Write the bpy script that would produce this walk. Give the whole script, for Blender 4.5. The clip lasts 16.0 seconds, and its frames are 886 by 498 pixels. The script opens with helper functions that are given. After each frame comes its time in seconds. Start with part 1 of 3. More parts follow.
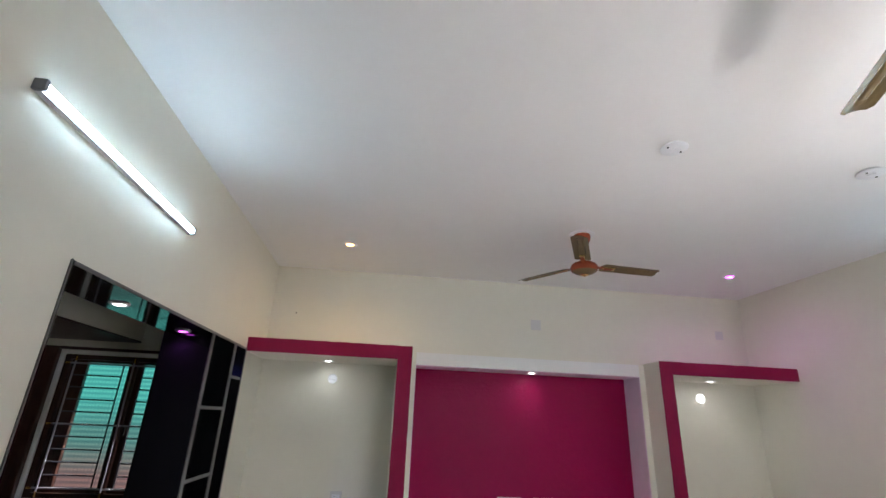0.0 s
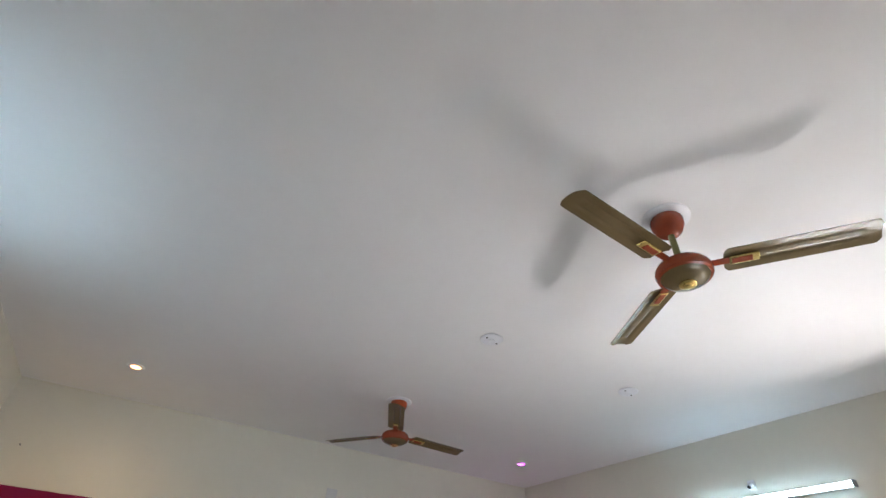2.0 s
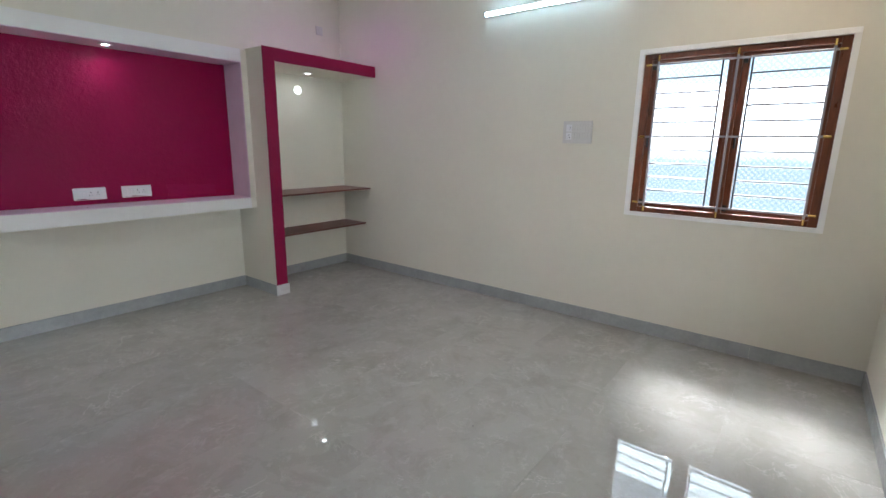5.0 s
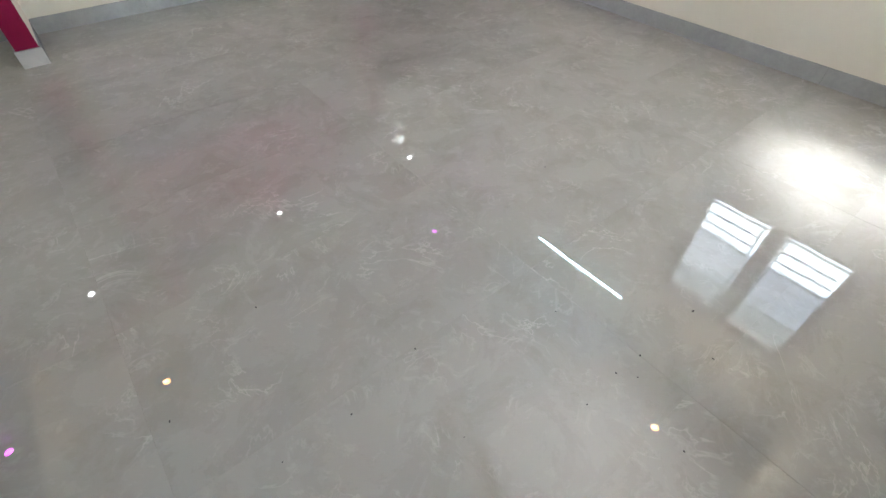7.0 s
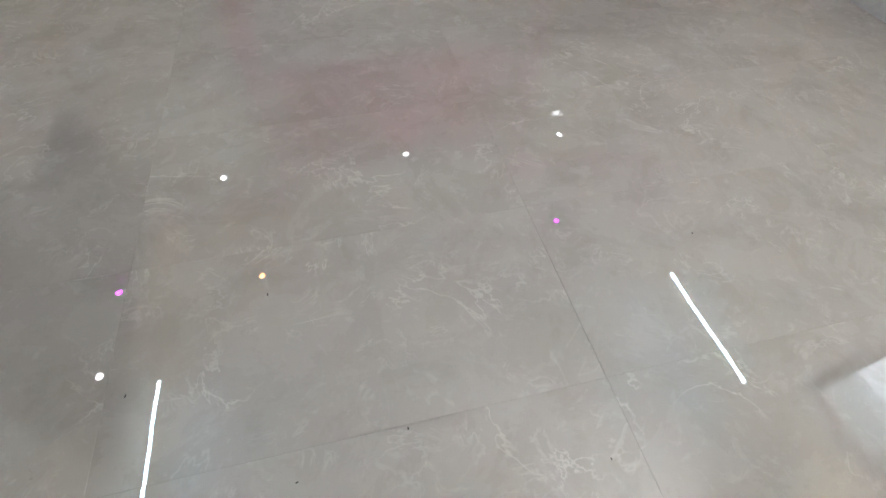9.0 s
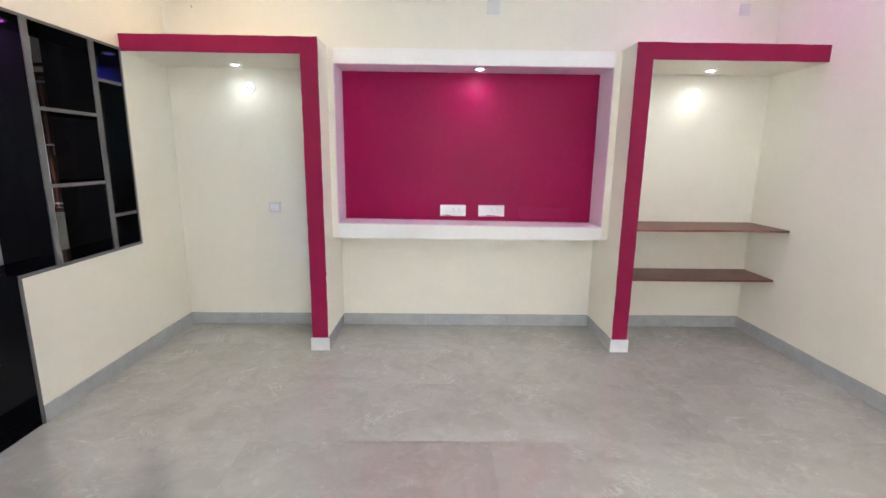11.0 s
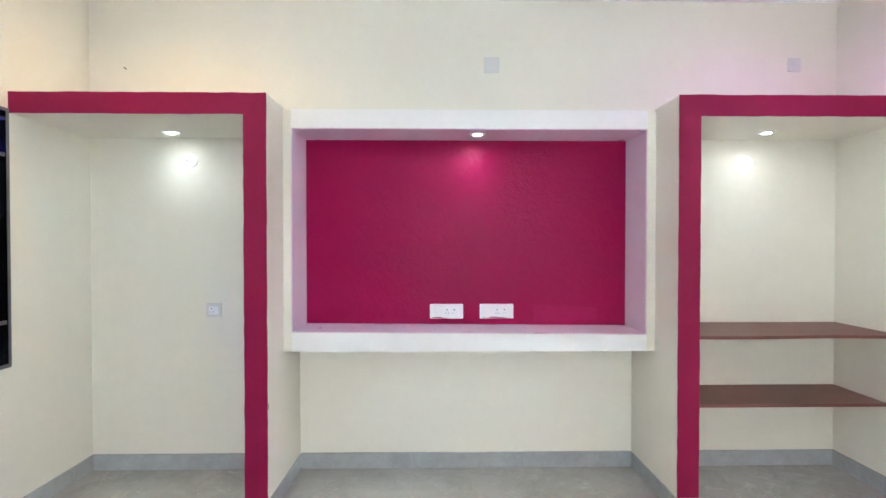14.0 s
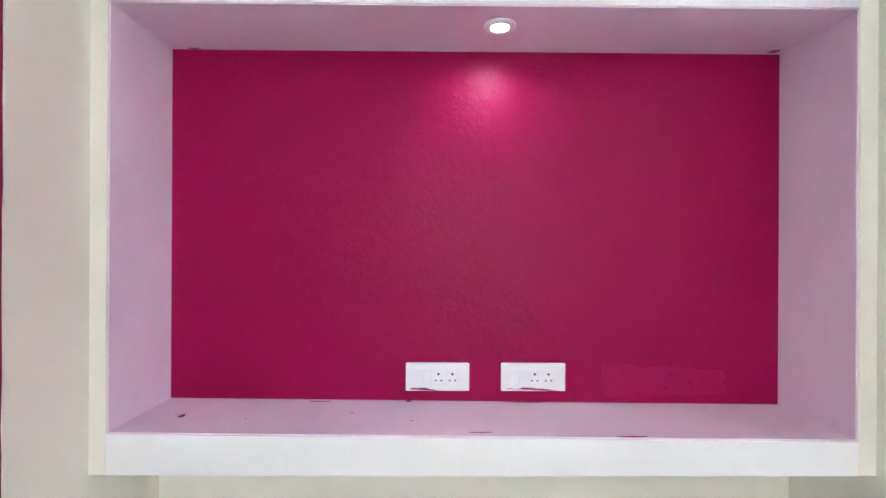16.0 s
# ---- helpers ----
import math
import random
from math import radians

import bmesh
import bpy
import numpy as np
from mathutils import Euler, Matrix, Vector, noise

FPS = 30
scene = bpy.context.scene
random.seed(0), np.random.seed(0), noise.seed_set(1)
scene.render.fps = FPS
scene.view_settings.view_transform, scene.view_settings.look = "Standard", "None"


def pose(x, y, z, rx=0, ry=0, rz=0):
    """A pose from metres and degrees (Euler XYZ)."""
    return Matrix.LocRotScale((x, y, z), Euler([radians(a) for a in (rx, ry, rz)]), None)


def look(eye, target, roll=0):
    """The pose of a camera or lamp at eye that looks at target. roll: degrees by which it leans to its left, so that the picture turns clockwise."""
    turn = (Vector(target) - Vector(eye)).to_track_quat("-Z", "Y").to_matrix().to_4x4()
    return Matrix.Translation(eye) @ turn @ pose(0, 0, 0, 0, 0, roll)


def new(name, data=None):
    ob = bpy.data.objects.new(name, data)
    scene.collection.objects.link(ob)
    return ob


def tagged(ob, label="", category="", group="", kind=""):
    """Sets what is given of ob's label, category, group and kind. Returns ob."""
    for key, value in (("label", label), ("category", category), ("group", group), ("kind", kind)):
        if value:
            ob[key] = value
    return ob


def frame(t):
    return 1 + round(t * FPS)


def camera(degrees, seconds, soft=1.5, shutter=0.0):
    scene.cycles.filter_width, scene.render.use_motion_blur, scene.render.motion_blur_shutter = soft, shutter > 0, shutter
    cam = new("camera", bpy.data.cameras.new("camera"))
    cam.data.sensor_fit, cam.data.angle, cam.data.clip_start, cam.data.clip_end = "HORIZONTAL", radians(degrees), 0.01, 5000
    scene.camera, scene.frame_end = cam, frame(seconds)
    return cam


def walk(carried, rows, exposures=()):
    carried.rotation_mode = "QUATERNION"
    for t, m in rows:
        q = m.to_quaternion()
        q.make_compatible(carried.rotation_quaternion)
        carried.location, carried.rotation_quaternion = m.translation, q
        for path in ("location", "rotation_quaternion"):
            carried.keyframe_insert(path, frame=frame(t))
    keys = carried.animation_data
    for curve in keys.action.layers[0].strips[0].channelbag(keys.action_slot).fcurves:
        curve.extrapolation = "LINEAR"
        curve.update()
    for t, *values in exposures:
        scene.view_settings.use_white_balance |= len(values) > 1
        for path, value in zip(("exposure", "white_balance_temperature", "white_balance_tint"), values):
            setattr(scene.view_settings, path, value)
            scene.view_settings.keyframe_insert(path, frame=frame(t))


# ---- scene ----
cam = camera(87.8, 16.0)
PATH = [
    (0, (1.13, -4.486, 1.696), (1.332, -2.622, 2.39), 2.5),
    (0.5, (1.107, -4.558, 1.757), (1.33, -2.899, 2.851), 3.1),
    (1, (1.108, -4.564, 1.757), (1.364, -3.03, 3.014), 3.5),
    (1.5, (1.099, -4.56, 1.758), (1.524, -3.085, 3.041), 4.0),
    (2, (1.075, -4.536, 1.731), (1.818, -3.187, 3.006), 4.0),
    (2.5, (1.046, -4.543, 1.709), (2.073, -3.358, 2.95), 4.6),
    (3, (1.012, -4.523, 1.728), (2.222, -3.437, 2.893), 4.1),
    (3.5, (1.025, -4.514, 1.711), (2.357, -3.396, 2.7), 3.8),
    (4, (1.08, -4.49, 1.671), (2.556, -3.287, 2.282), 2.9),
    (4.5, (1.128, -4.466, 1.579), (2.696, -3.227, 1.665), 1.5),
    (5, (1.143, -4.43, 1.441), (2.685, -3.235, 1.003), 0.9),
    (5.2, (1.155, -4.393, 1.436), (2.655, -3.237, 0.791), 0.6),
    (7.3, (1.51, -4.281, 1.24), (2.302, -3.21, -0.251), 0.8),
    (7.5, (1.524, -4.226, 1.219), (2.263, -3.165, -0.307), 1.3),
    (8, (1.634, -4.103, 1.172), (2.244, -3.043, -0.411), 2.5),
    (8.5, (1.74, -4.036, 1.173), (2.218, -2.939, -0.43), 3.2),
    (9, (1.881, -3.996, 1.17), (2.211, -2.818, -0.412), 2.6),
    (9.5, (2.054, -3.914, 1.237), (2.232, -2.591, -0.253), 1.5),
    (10, (2.114, -3.845, 1.318), (2.195, -2.251, 0.113), 1.2),
    (10.2, (2.131, -3.854, 1.358), (2.186, -2.133, 0.342), 1.3),
    (12.3, (2.179, -3.981, 1.528), (2.196, -1.982, 1.483), 0.5),
    (12.5, (2.186, -3.927, 1.508), (2.203, -1.927, 1.464), 0.4),
    (13, (2.186, -3.672, 1.463), (2.211, -1.673, 1.429), 0.4),
    (13.5, (2.202, -3.361, 1.457), (2.225, -1.362, 1.428), 0.3),
    (14, (2.228, -3.009, 1.471), (2.259, -1.009, 1.446), 0.0),
    (14.5, (2.255, -2.627, 1.459), (2.277, -0.627, 1.454), -0.2),
    (15, (2.266, -2.26, 1.472), (2.279, -0.26, 1.476), -0.2),
    (15.5, (2.295, -1.918, 1.476), (2.298, 0.082, 1.475), 0.1),
    (16, (2.3, -1.588, 1.463), (2.317, 0.412, 1.463), 0.3),
]
walk(cam, [(t, look(e, g, r)) for t, e, g, r in PATH],
     [(0, 2.65, 6850, 16), (0.6, 2.4, 6750, 14), (2, 2.3, 6750, 15), (4, 2.33, 6800, 16), (5, 2.63, 6500, 12), (7.5, 3.14, 6750, 13),
      (9, 3.2, 6850, 15), (10, 3.65, 6950, 16), (12.3, 3.75, 6600, 13), (14, 3.75, 6500, 12), (15, 3.68, 6350, 11), (16, 3.82, 6500, 14)])

# ---- light ----
world = bpy.data.worlds.new("world")
scene.world = world
world.use_nodes = True
wn = world.node_tree.nodes
sky = wn.new("ShaderNodeTexSky")
sky.sky_type, sky.sun_disc = "NISHITA", False
sky.sun_elevation, sky.sun_rotation = radians(49), radians(70)
world.node_tree.links.new(sky.outputs[0], wn["Background"].inputs[0])
wn["Background"].inputs[1].default_value = 0.05


def lamp(kind, name, energy, color, place, **more):
    data = bpy.data.lights.new(name, kind)
    data.energy, data.color = energy, color
    for key, value in more.items():
        if key == "size":
            data.shadow_soft_size = value
        elif key == "angle":
            data.spot_size = radians(value)
        elif key == "blend":
            data.spot_blend = value
    ob = new(name, data)
    ob.matrix_world = place if isinstance(place, Matrix) else pose(*place)
    return ob


sun = bpy.data.lights.new("sun", "SUN")
sun.energy, sun.angle, sun.color = 3.2, radians(15), (0.97, 0.98, 1.0)
new("sun", sun).matrix_world = look((4.9, -3.95, 1.5), (3.72, -4.4, 0))
# daylight thrown up through the window from the sunlit ground below its sill
daylight = bpy.data.lights.new("daylight", "AREA")
daylight.energy, daylight.color, daylight.shape = 46, (1.0, 0.97, 0.97), "RECTANGLE"
daylight.size, daylight.size_y, daylight.spread = 2.0, 0.75, radians(115)
new("daylight", daylight).matrix_world = look((5.70, -3.955, 0.38), (4.72, -3.955, 0.58))
WINDOW_GLOW, TUBE_GLOW, LAMP_GLOW, FAR_GLOW = 1.0, 5.8, 3.4, 0.17
COOL, WARM, PURPLE, BLUE = (0.86, 0.96, 1.0), (1.0, 0.76, 0.45), (0.85, 0.2, 1.0), (0.1, 0.1, 1.0)
# downlights: place of the fitting's lens and the beam below it
H = 3.05
for name, xyz, color, power, cone in (
        ("beam_warm", (0.742, -0.784, H - 0.03), WARM, 2.3, 160), ("beam_purple", (4.222, -0.738, H - 0.03), PURPLE, 1.1, 160),
        ("beam_warm_two", (4.203, -4.171, H - 0.03), WARM, 3, 160), ("beam_niche", look((0.608, -0.163, 2.125), (0.62, -0.2, 1.0)), (0.78, 0.94, 1.0), 0.3, 165),
        ("beam_television", look((2.48, -0.2, 2.12), (2.46, -0.1, 1.7)), COOL, 0.45, 150), ("beam_shelves", look((4.249, -0.216, 2.125), (4.23, -0.2, 1.0)), COOL, 0.4, 165),
        ("beam_doorway", (-0.168, -2.142, 2.125), COOL, 2.0, 150), ("beam_jamb", (-0.163, -1.395, 2.125), PURPLE, 0.45, 150),
        ("beam_cubby", (-0.14, -0.7, 2.125), BLUE, 5, 120)):
    lamp("SPOT", name, power, color, xyz, size=0.0, angle=cone, blend=1.0)

# ---- materials ----


class Net:
    """A node tree with short ways to make and join nodes."""

    def __init__(self, name):
        self.mat = bpy.data.materials.new(name)
        self.mat.use_nodes = True
        self.tree = self.mat.node_tree
        self.bsdf = self.tree.nodes["Principled BSDF"]

    def node(self, kind, ins=(), **props):
        n = self.tree.nodes.new("ShaderNode" + kind)
        for key, value in props.items():
            if key == "operation":
                n.operation = value
            elif key == "blend":
                n.data_type, n.blend_type = "RGBA", value
            elif key == "feature":
                n.feature = value
            elif key == "clamp":
                n.clamp_factor = value
        for slot, value in dict(ins).items():
            self.put(n.inputs[slot], value)
        return n

    def put(self, socket, value):
        if hasattr(value, "is_output"):
            self.tree.links.new(value, socket)
        else:
            socket.default_value = value

    def spot(self, scale, detail=3, rough=0.55, vector=None, distort=0.0):
        n = self.node("TexNoise", {"Scale": scale, "Detail": detail, "Roughness": rough, "Distortion": distort})
        self.tree.links.new(vector or self.here(), n.inputs["Vector"])
        return n.outputs["Fac"]

    def here(self):
        return self.node("NewGeometry").outputs["Position"]

    def math(self, op, a, b=0.0, c=0.0):
        return self.node("Math", {0: a, 1: b, 2: c}, operation=op).outputs[0]

    def span(self, value, lo, hi, a=0.0, b=1.0):
        n = self.node("MapRange", {"Value": value, "From Min": lo, "From Max": hi, "To Min": a, "To Max": b})
        return n.outputs[0]

    def mix(self, fac, a, b, blend="MIX"):
        n = self.node("Mix", {0: fac, 6: a, 7: b}, blend=blend)
        return n.outputs[2]

    def bump(self, height, strength, distance=0.002):
        n = self.node("Bump", {"Height": height, "Strength": strength, "Distance": distance})
        self.put(self.bsdf.inputs["Normal"], n.outputs[0])


def rgb(c, k=1.0):
    return (c[0] * k, c[1] * k, c[2] * k, 1)


def paint(name, color, rough=0.55, var=0.06, broad=1.2, fine=26.0, bump=0.12, grain=160.0, metal=0.0, lumps=0.0, shine=0.5):
    """Plain stuff with two scales of tone, a fine relief and an uneven gloss."""
    n = Net(name)
    wide = n.spot(broad, 4, 0.6)
    tight = n.spot(fine, 3, 0.6)
    tone = n.math("ADD", n.span(wide, 0.3, 0.7, -var, var), n.span(tight, 0.3, 0.7, -var * 0.45, var * 0.45))
    level = n.math("ADD", tone, 1.0)
    n.put(n.bsdf.inputs["Base Color"], n.mix(1.0, rgb(color), n.node("CombineColor", {0: level, 1: level, 2: level}).outputs[0], "MULTIPLY"))
    n.put(n.bsdf.inputs["Roughness"], n.span(tight, 0.2, 0.8, rough * 0.85, min(1, rough * 1.15)))
    n.bsdf.inputs["Metallic"].default_value = metal
    n.bsdf.inputs["Specular IOR Level"].default_value = shine
    if bump:
        h = n.spot(grain, 2, 0.5)
        if lumps:
            h = n.math("ADD", h, n.math("MULTIPLY", n.spot(grain * 0.28, 3, 0.6), lumps))
        n.bump(h, bump)
    return n.mat


def glow(name, color, strength):
    n = Net(name)
    n.bsdf.inputs["Base Color"].default_value = (0.8, 0.8, 0.8, 1)
    n.bsdf.inputs["Emission Color"].default_value = rgb(color)
    n.bsdf.inputs["Emission Strength"].default_value = strength
    return n.mat


def stone_floor(name, base, vein, rough=0.06):
    """Polished porcelain with a marble print, turned differently on each tile."""
    n = Net(name)
    rand = n.node("ObjectInfo").outputs["Random"]
    off = n.node("CombineXYZ", {0: n.math("MULTIPLY", rand, 37.0), 1: n.math("MULTIPLY", rand, 91.0), 2: n.math("MULTIPLY", rand, 13.0)}).outputs[0]
    at = n.node("VectorMath", {0: n.here(), 1: off}, operation="ADD").outputs[0]
    cloud = n.spot(1.2, 5, 0.6, at, 0.8)
    patch = n.spot(4.4, 10, 0.7, at, 0.5)
    smear = n.spot(12.0, 8, 0.72, at, 0.9)
    col = n.mix(n.span(cloud, 0.35, 0.66), rgb(base, 0.95), rgb(base, 1.04))
    col = n.mix(n.span(patch, 0.505, 0.54, 0, 0.42), col, rgb(base, 1.15))
    col = n.mix(n.span(patch, 0.45, 0.38, 0, 0.38), col, rgb((base[0], base[1] * 0.985, base[2] * 0.96), 0.82))
    col = n.mix(n.span(smear, 0.56, 0.66, 0, 0.3), col, rgb(vein, 0.92))
    # pale threads that break off and cross, at two sizes, and hairline dark ones
    for scale, detail, centre, width, strength, tone, gate in (
            (2.3, 5, 0.5, 0.014, 0.55, rgb(vein, 1.0), 0.53), (6.5, 4, 0.52, 0.03, 0.36, rgb(vein, 0.95), 0.53),
            (4.2, 5, 0.47, 0.004, 0.4, rgb(base, 0.62), 0.6)):
        thread = n.math("ABSOLUTE", n.math("SUBTRACT", n.spot(scale, detail, 0.62, at, 1.2), centre))
        shown = n.span(n.spot(scale * 1.1, 3, 0.6, at), gate, gate + 0.08)
        col = n.mix(n.math("MULTIPLY", n.span(thread, 0.0, width, strength, 0.0), shown), col, tone)
    n.put(n.bsdf.inputs["Base Color"], col)
    n.put(n.bsdf.inputs["Roughness"], n.span(n.spot(9, 3), 0.3, 0.7, rough * 0.7, rough * 1.4))
    n.bsdf.inputs["IOR"].default_value = 2.1
    n.bump(n.spot(4.5, 1, 0.3), 0.045, 0.01)
    return n.mat


def granite(name):
    n = Net(name)
    fleck = n.spot(420, 2, 0.6)
    n.put(n.bsdf.inputs["Base Color"], n.mix(n.span(fleck, 0.62, 0.75), (0.0035, 0.0038, 0.0055, 1), (0.02, 0.022, 0.028, 1)))
    n.put(n.bsdf.inputs["Roughness"], n.span(n.spot(6, 3), 0.3, 0.7, 0.04, 0.1))
    return n.mat


def timber(name, color, rough=0.3):
    n = Net(name)
    stretch = n.node("VectorMath", {0: n.here(), 1: (14.0, 14.0, 2.2)}, operation="MULTIPLY").outputs[0]
    ring = n.spot(3.0, 6, 0.65, stretch, 0.8)
    hair = n.spot(30.0, 3, 0.6, stretch)
    col = n.mix(n.span(ring, 0.3, 0.7), rgb(color, 0.62), rgb(color, 1.25))
    col = n.mix(n.span(hair, 0.55, 0.75, 0, 0.4), col, rgb(color, 0.45))
    n.put(n.bsdf.inputs["Base Color"], col)
    n.put(n.bsdf.inputs["Roughness"], n.span(ring, 0.2, 0.8, rough * 0.8, rough * 1.3))
    n.bump(hair, 0.08, 0.001)
    return n.mat


def pressed_glass(name):
    """Clear pane with a small diamond pattern pressed into it."""
    n = Net(name)
    turned = n.node("VectorRotate", {"Vector": n.here(), "Axis": (1, 0, 0), "Angle": radians(45)}).outputs[0]
    cells = n.node("TexVoronoi", {"Vector": turned, "Scale": 36.0, "Randomness": 0.1}).outputs["Distance"]
    n.bsdf.inputs["Transmission Weight"].default_value = 1.0
    n.bsdf.inputs["IOR"].default_value = 1.3
    n.bsdf.inputs["Roughness"].default_value = 0.04
    n.put(n.bsdf.inputs["Base Color"], n.mix(n.span(cells, 0.15, 0.6), (0.98, 0.99, 1, 1), (0.42, 0.55, 0.62, 1)))
    n.bump(cells, 0.3, 0.006)
    return n.mat


def outside(name, zones, strength):
    """Plain bright distance beyond a window, in soft level zones of (height, colour, brightness) from the ground up."""
    n = Net(name)
    z = n.node("SeparateXYZ", {0: n.here()}).outputs[2]
    z = n.math("ADD", z, n.span(n.spot(2.2, 3), 0.3, 0.7, -0.03, 0.03))
    col = None
    for level, color, k in zones:
        here = rgb(color, k)
        col = here if col is None else n.mix(n.span(z, level - 0.16, level + 0.16), col, here)
    n.put(n.bsdf.inputs["Emission Color"], col)
    n.bsdf.inputs["Emission Strength"].default_value = strength
    n.bsdf.inputs["Base Color"].default_value = (0, 0, 0, 1)
    n.bsdf.inputs["Specular IOR Level"].default_value = 0
    return n.mat


M = {}
M["wall"] = paint("cream_wall_paint", (0.725, 0.695, 0.603), 0.6, 0.025, 0.9, 14, 0.10, 120, lumps=1.5)
M["ceiling"] = paint("white_ceiling_paint", (0.81, 0.795, 0.79), 0.75, 0.02, 0.8, 10, 0.08, 120, lumps=1.5)
M["white_paint"] = paint("white_paint", (0.76, 0.755, 0.745), 0.5, 0.02, 2, 20, 0.12, 120, lumps=1.5)
M["margin"] = paint("bright_white_margin_paint", (0.88, 0.88, 0.87), 0.4, 0.02, 2, 20, 0.1, 120)
M["magenta"] = paint("magenta_wall_paint", (0.275, 0.0014, 0.054), 0.38, 0.06, 1.6, 22, 0.6, 110, lumps=2.6, shine=0.12)
M["band"] = paint("dull_magenta_band_paint", (0.25, 0.010, 0.052), 0.5, 0.07, 1.4, 30, 0.4, 120, lumps=2.0, shine=0.12)
M["fresh"] = paint("fresh_magenta_paint", (0.30, 0.004, 0.066), 0.3, 0.06, 3, 40, 0.4, 110, lumps=2.0, shine=0.15)
M["lilac"] = paint("lilac_paint", (0.72, 0.57, 0.70), 0.5, 0.05, 2, 24, 0.15, 110, lumps=1.8)
M["floor"] = stone_floor("polished_floor_tile", (0.33, 0.32, 0.302), (0.51, 0.492, 0.465), 0.008)
M["skirting"] = paint("grey_skirting_tile", (0.36, 0.37, 0.375), 0.22, 0.09, 7, 45, 0.0)
M["skirting_pale"] = stone_floor("pale_grey_skirting_tile", (0.56, 0.57, 0.58), (0.70, 0.71, 0.72), 0.10)
M["grout"] = paint("tile_joint", (0.29, 0.275, 0.255), 0.6)
M["granite"] = granite("polished_black_granite")
M["granite_edge"] = paint("sawn_granite_edge", (0.10, 0.098, 0.10), 0.45, 0.18, 8, 60, 0.3, 300)
M["wood"] = timber("red_brown_varnished_wood", (0.16, 0.045, 0.018))
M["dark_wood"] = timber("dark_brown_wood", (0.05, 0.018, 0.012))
M["shelf"] = paint("red_brown_stone_shelf", (0.17, 0.062, 0.048), 0.4, 0.14, 4, 90, 0.04, 300)
M["bar"] = paint("grey_steel_bar", (0.09, 0.093, 0.12), 0.5, 0.05, 9, 70, 0.03)
M["rod"] = paint("painted_steel_rod", (0.34, 0.34, 0.39), 0.4, 0.05, 9, 70, 0.03)
M["brass"] = paint("brass", (0.75, 0.52, 0.18), 0.22, 0.06, 20, 90, 0.0, metal=1.0)
M["iron"] = paint("black_iron", (0.02, 0.018, 0.018), 0.4, 0.1, 30, 120, 0.1)
M["plastic"] = paint("white_switch_plastic", (0.76, 0.76, 0.79), 0.3, 0.015, 20, 90, 0.0)
M["plate_grey"] = paint("aged_grey_switch_plastic", (0.62, 0.605, 0.59), 0.35, 0.02, 20, 90, 0.0)
M["hole"] = paint("socket_hole", (0.02, 0.02, 0.022), 0.6, 0.02)
M["grey_plastic"] = paint("grey_end_cap_plastic", (0.25, 0.26, 0.28), 0.45, 0.03)
M["copper"] = paint("copper_red_enamel", (0.27, 0.05, 0.018), 0.2, 0.06, 10, 80, 0.0)
M["olive"] = paint("olive_brown_fan_enamel", (0.15, 0.104, 0.045), 0.24, 0.05, 6, 80, 0.0, metal=0.12)
M["rod_green"] = paint("olive_fan_rod", (0.22, 0.21, 0.08), 0.35, 0.05, metal=0.4)
M["glass"] = pressed_glass("pressed_window_glass")
M["tube"] = glow("lit_tube", (0.5, 0.8, 1.0), TUBE_GLOW)
M["lit_cool"] = glow("lit_cool_lens", COOL, LAMP_GLOW)
M["lit_soft"] = glow("dim_lit_disc", COOL, LAMP_GLOW * 0.12)
M["lit_warm"] = glow("lit_warm_lens", (1.0, 0.42, 0.12), LAMP_GLOW * 0.9)
M["lit_purple"] = glow("lit_purple_lens", (0.8, 0.06, 1.0), LAMP_GLOW * 0.8)
M["lit_blue"] = glow("lit_blue_lens", BLUE, LAMP_GLOW * 0.4)
M["out_east"] = outside("bright_outdoors", ((-2, (1.0, 0.98, 0.96), 1.4), (0.7, (0.78, 0.86, 0.94), 0.3), (1.5, (0.97, 0.98, 1.0), 1.5)), WINDOW_GLOW)
# glow of the fill panel added behind the south window
M["fill_south"] = outside("pale_fill_glow", ((-2, (0.97, 0.98, 1.0), 3.0),), WINDOW_GLOW)
M["out_north"] = outside("green_lit_outdoors", ((-2, (0.45, 0.26, 0.24), 0.7), (1.2, (0.14, 0.38, 0.33), 0.9), (1.6, (0.10, 0.62, 0.52), 1.0)), FAR_GLOW)

# ---- mesh helpers ----


def box(bm, x0, x1, y0, y1, z0, z1, bevel=0.0):
    m = Matrix.LocRotScale(((x0 + x1) / 2, (y0 + y1) / 2, (z0 + z1) / 2), None, (abs(x1 - x0), abs(y1 - y0), abs(z1 - z0)))
    made = bmesh.ops.create_cube(bm, size=1, matrix=m)["verts"]
    if bevel:
        edges = list({e for v in made for e in v.link_edges})
        bmesh.ops.bevel(bm, geom=edges, offset=bevel, segments=2, profile=0.5, affect="EDGES")
    return bm


def block(*a, bevel=0.0):
    return box(bmesh.new(), *a, bevel=bevel)


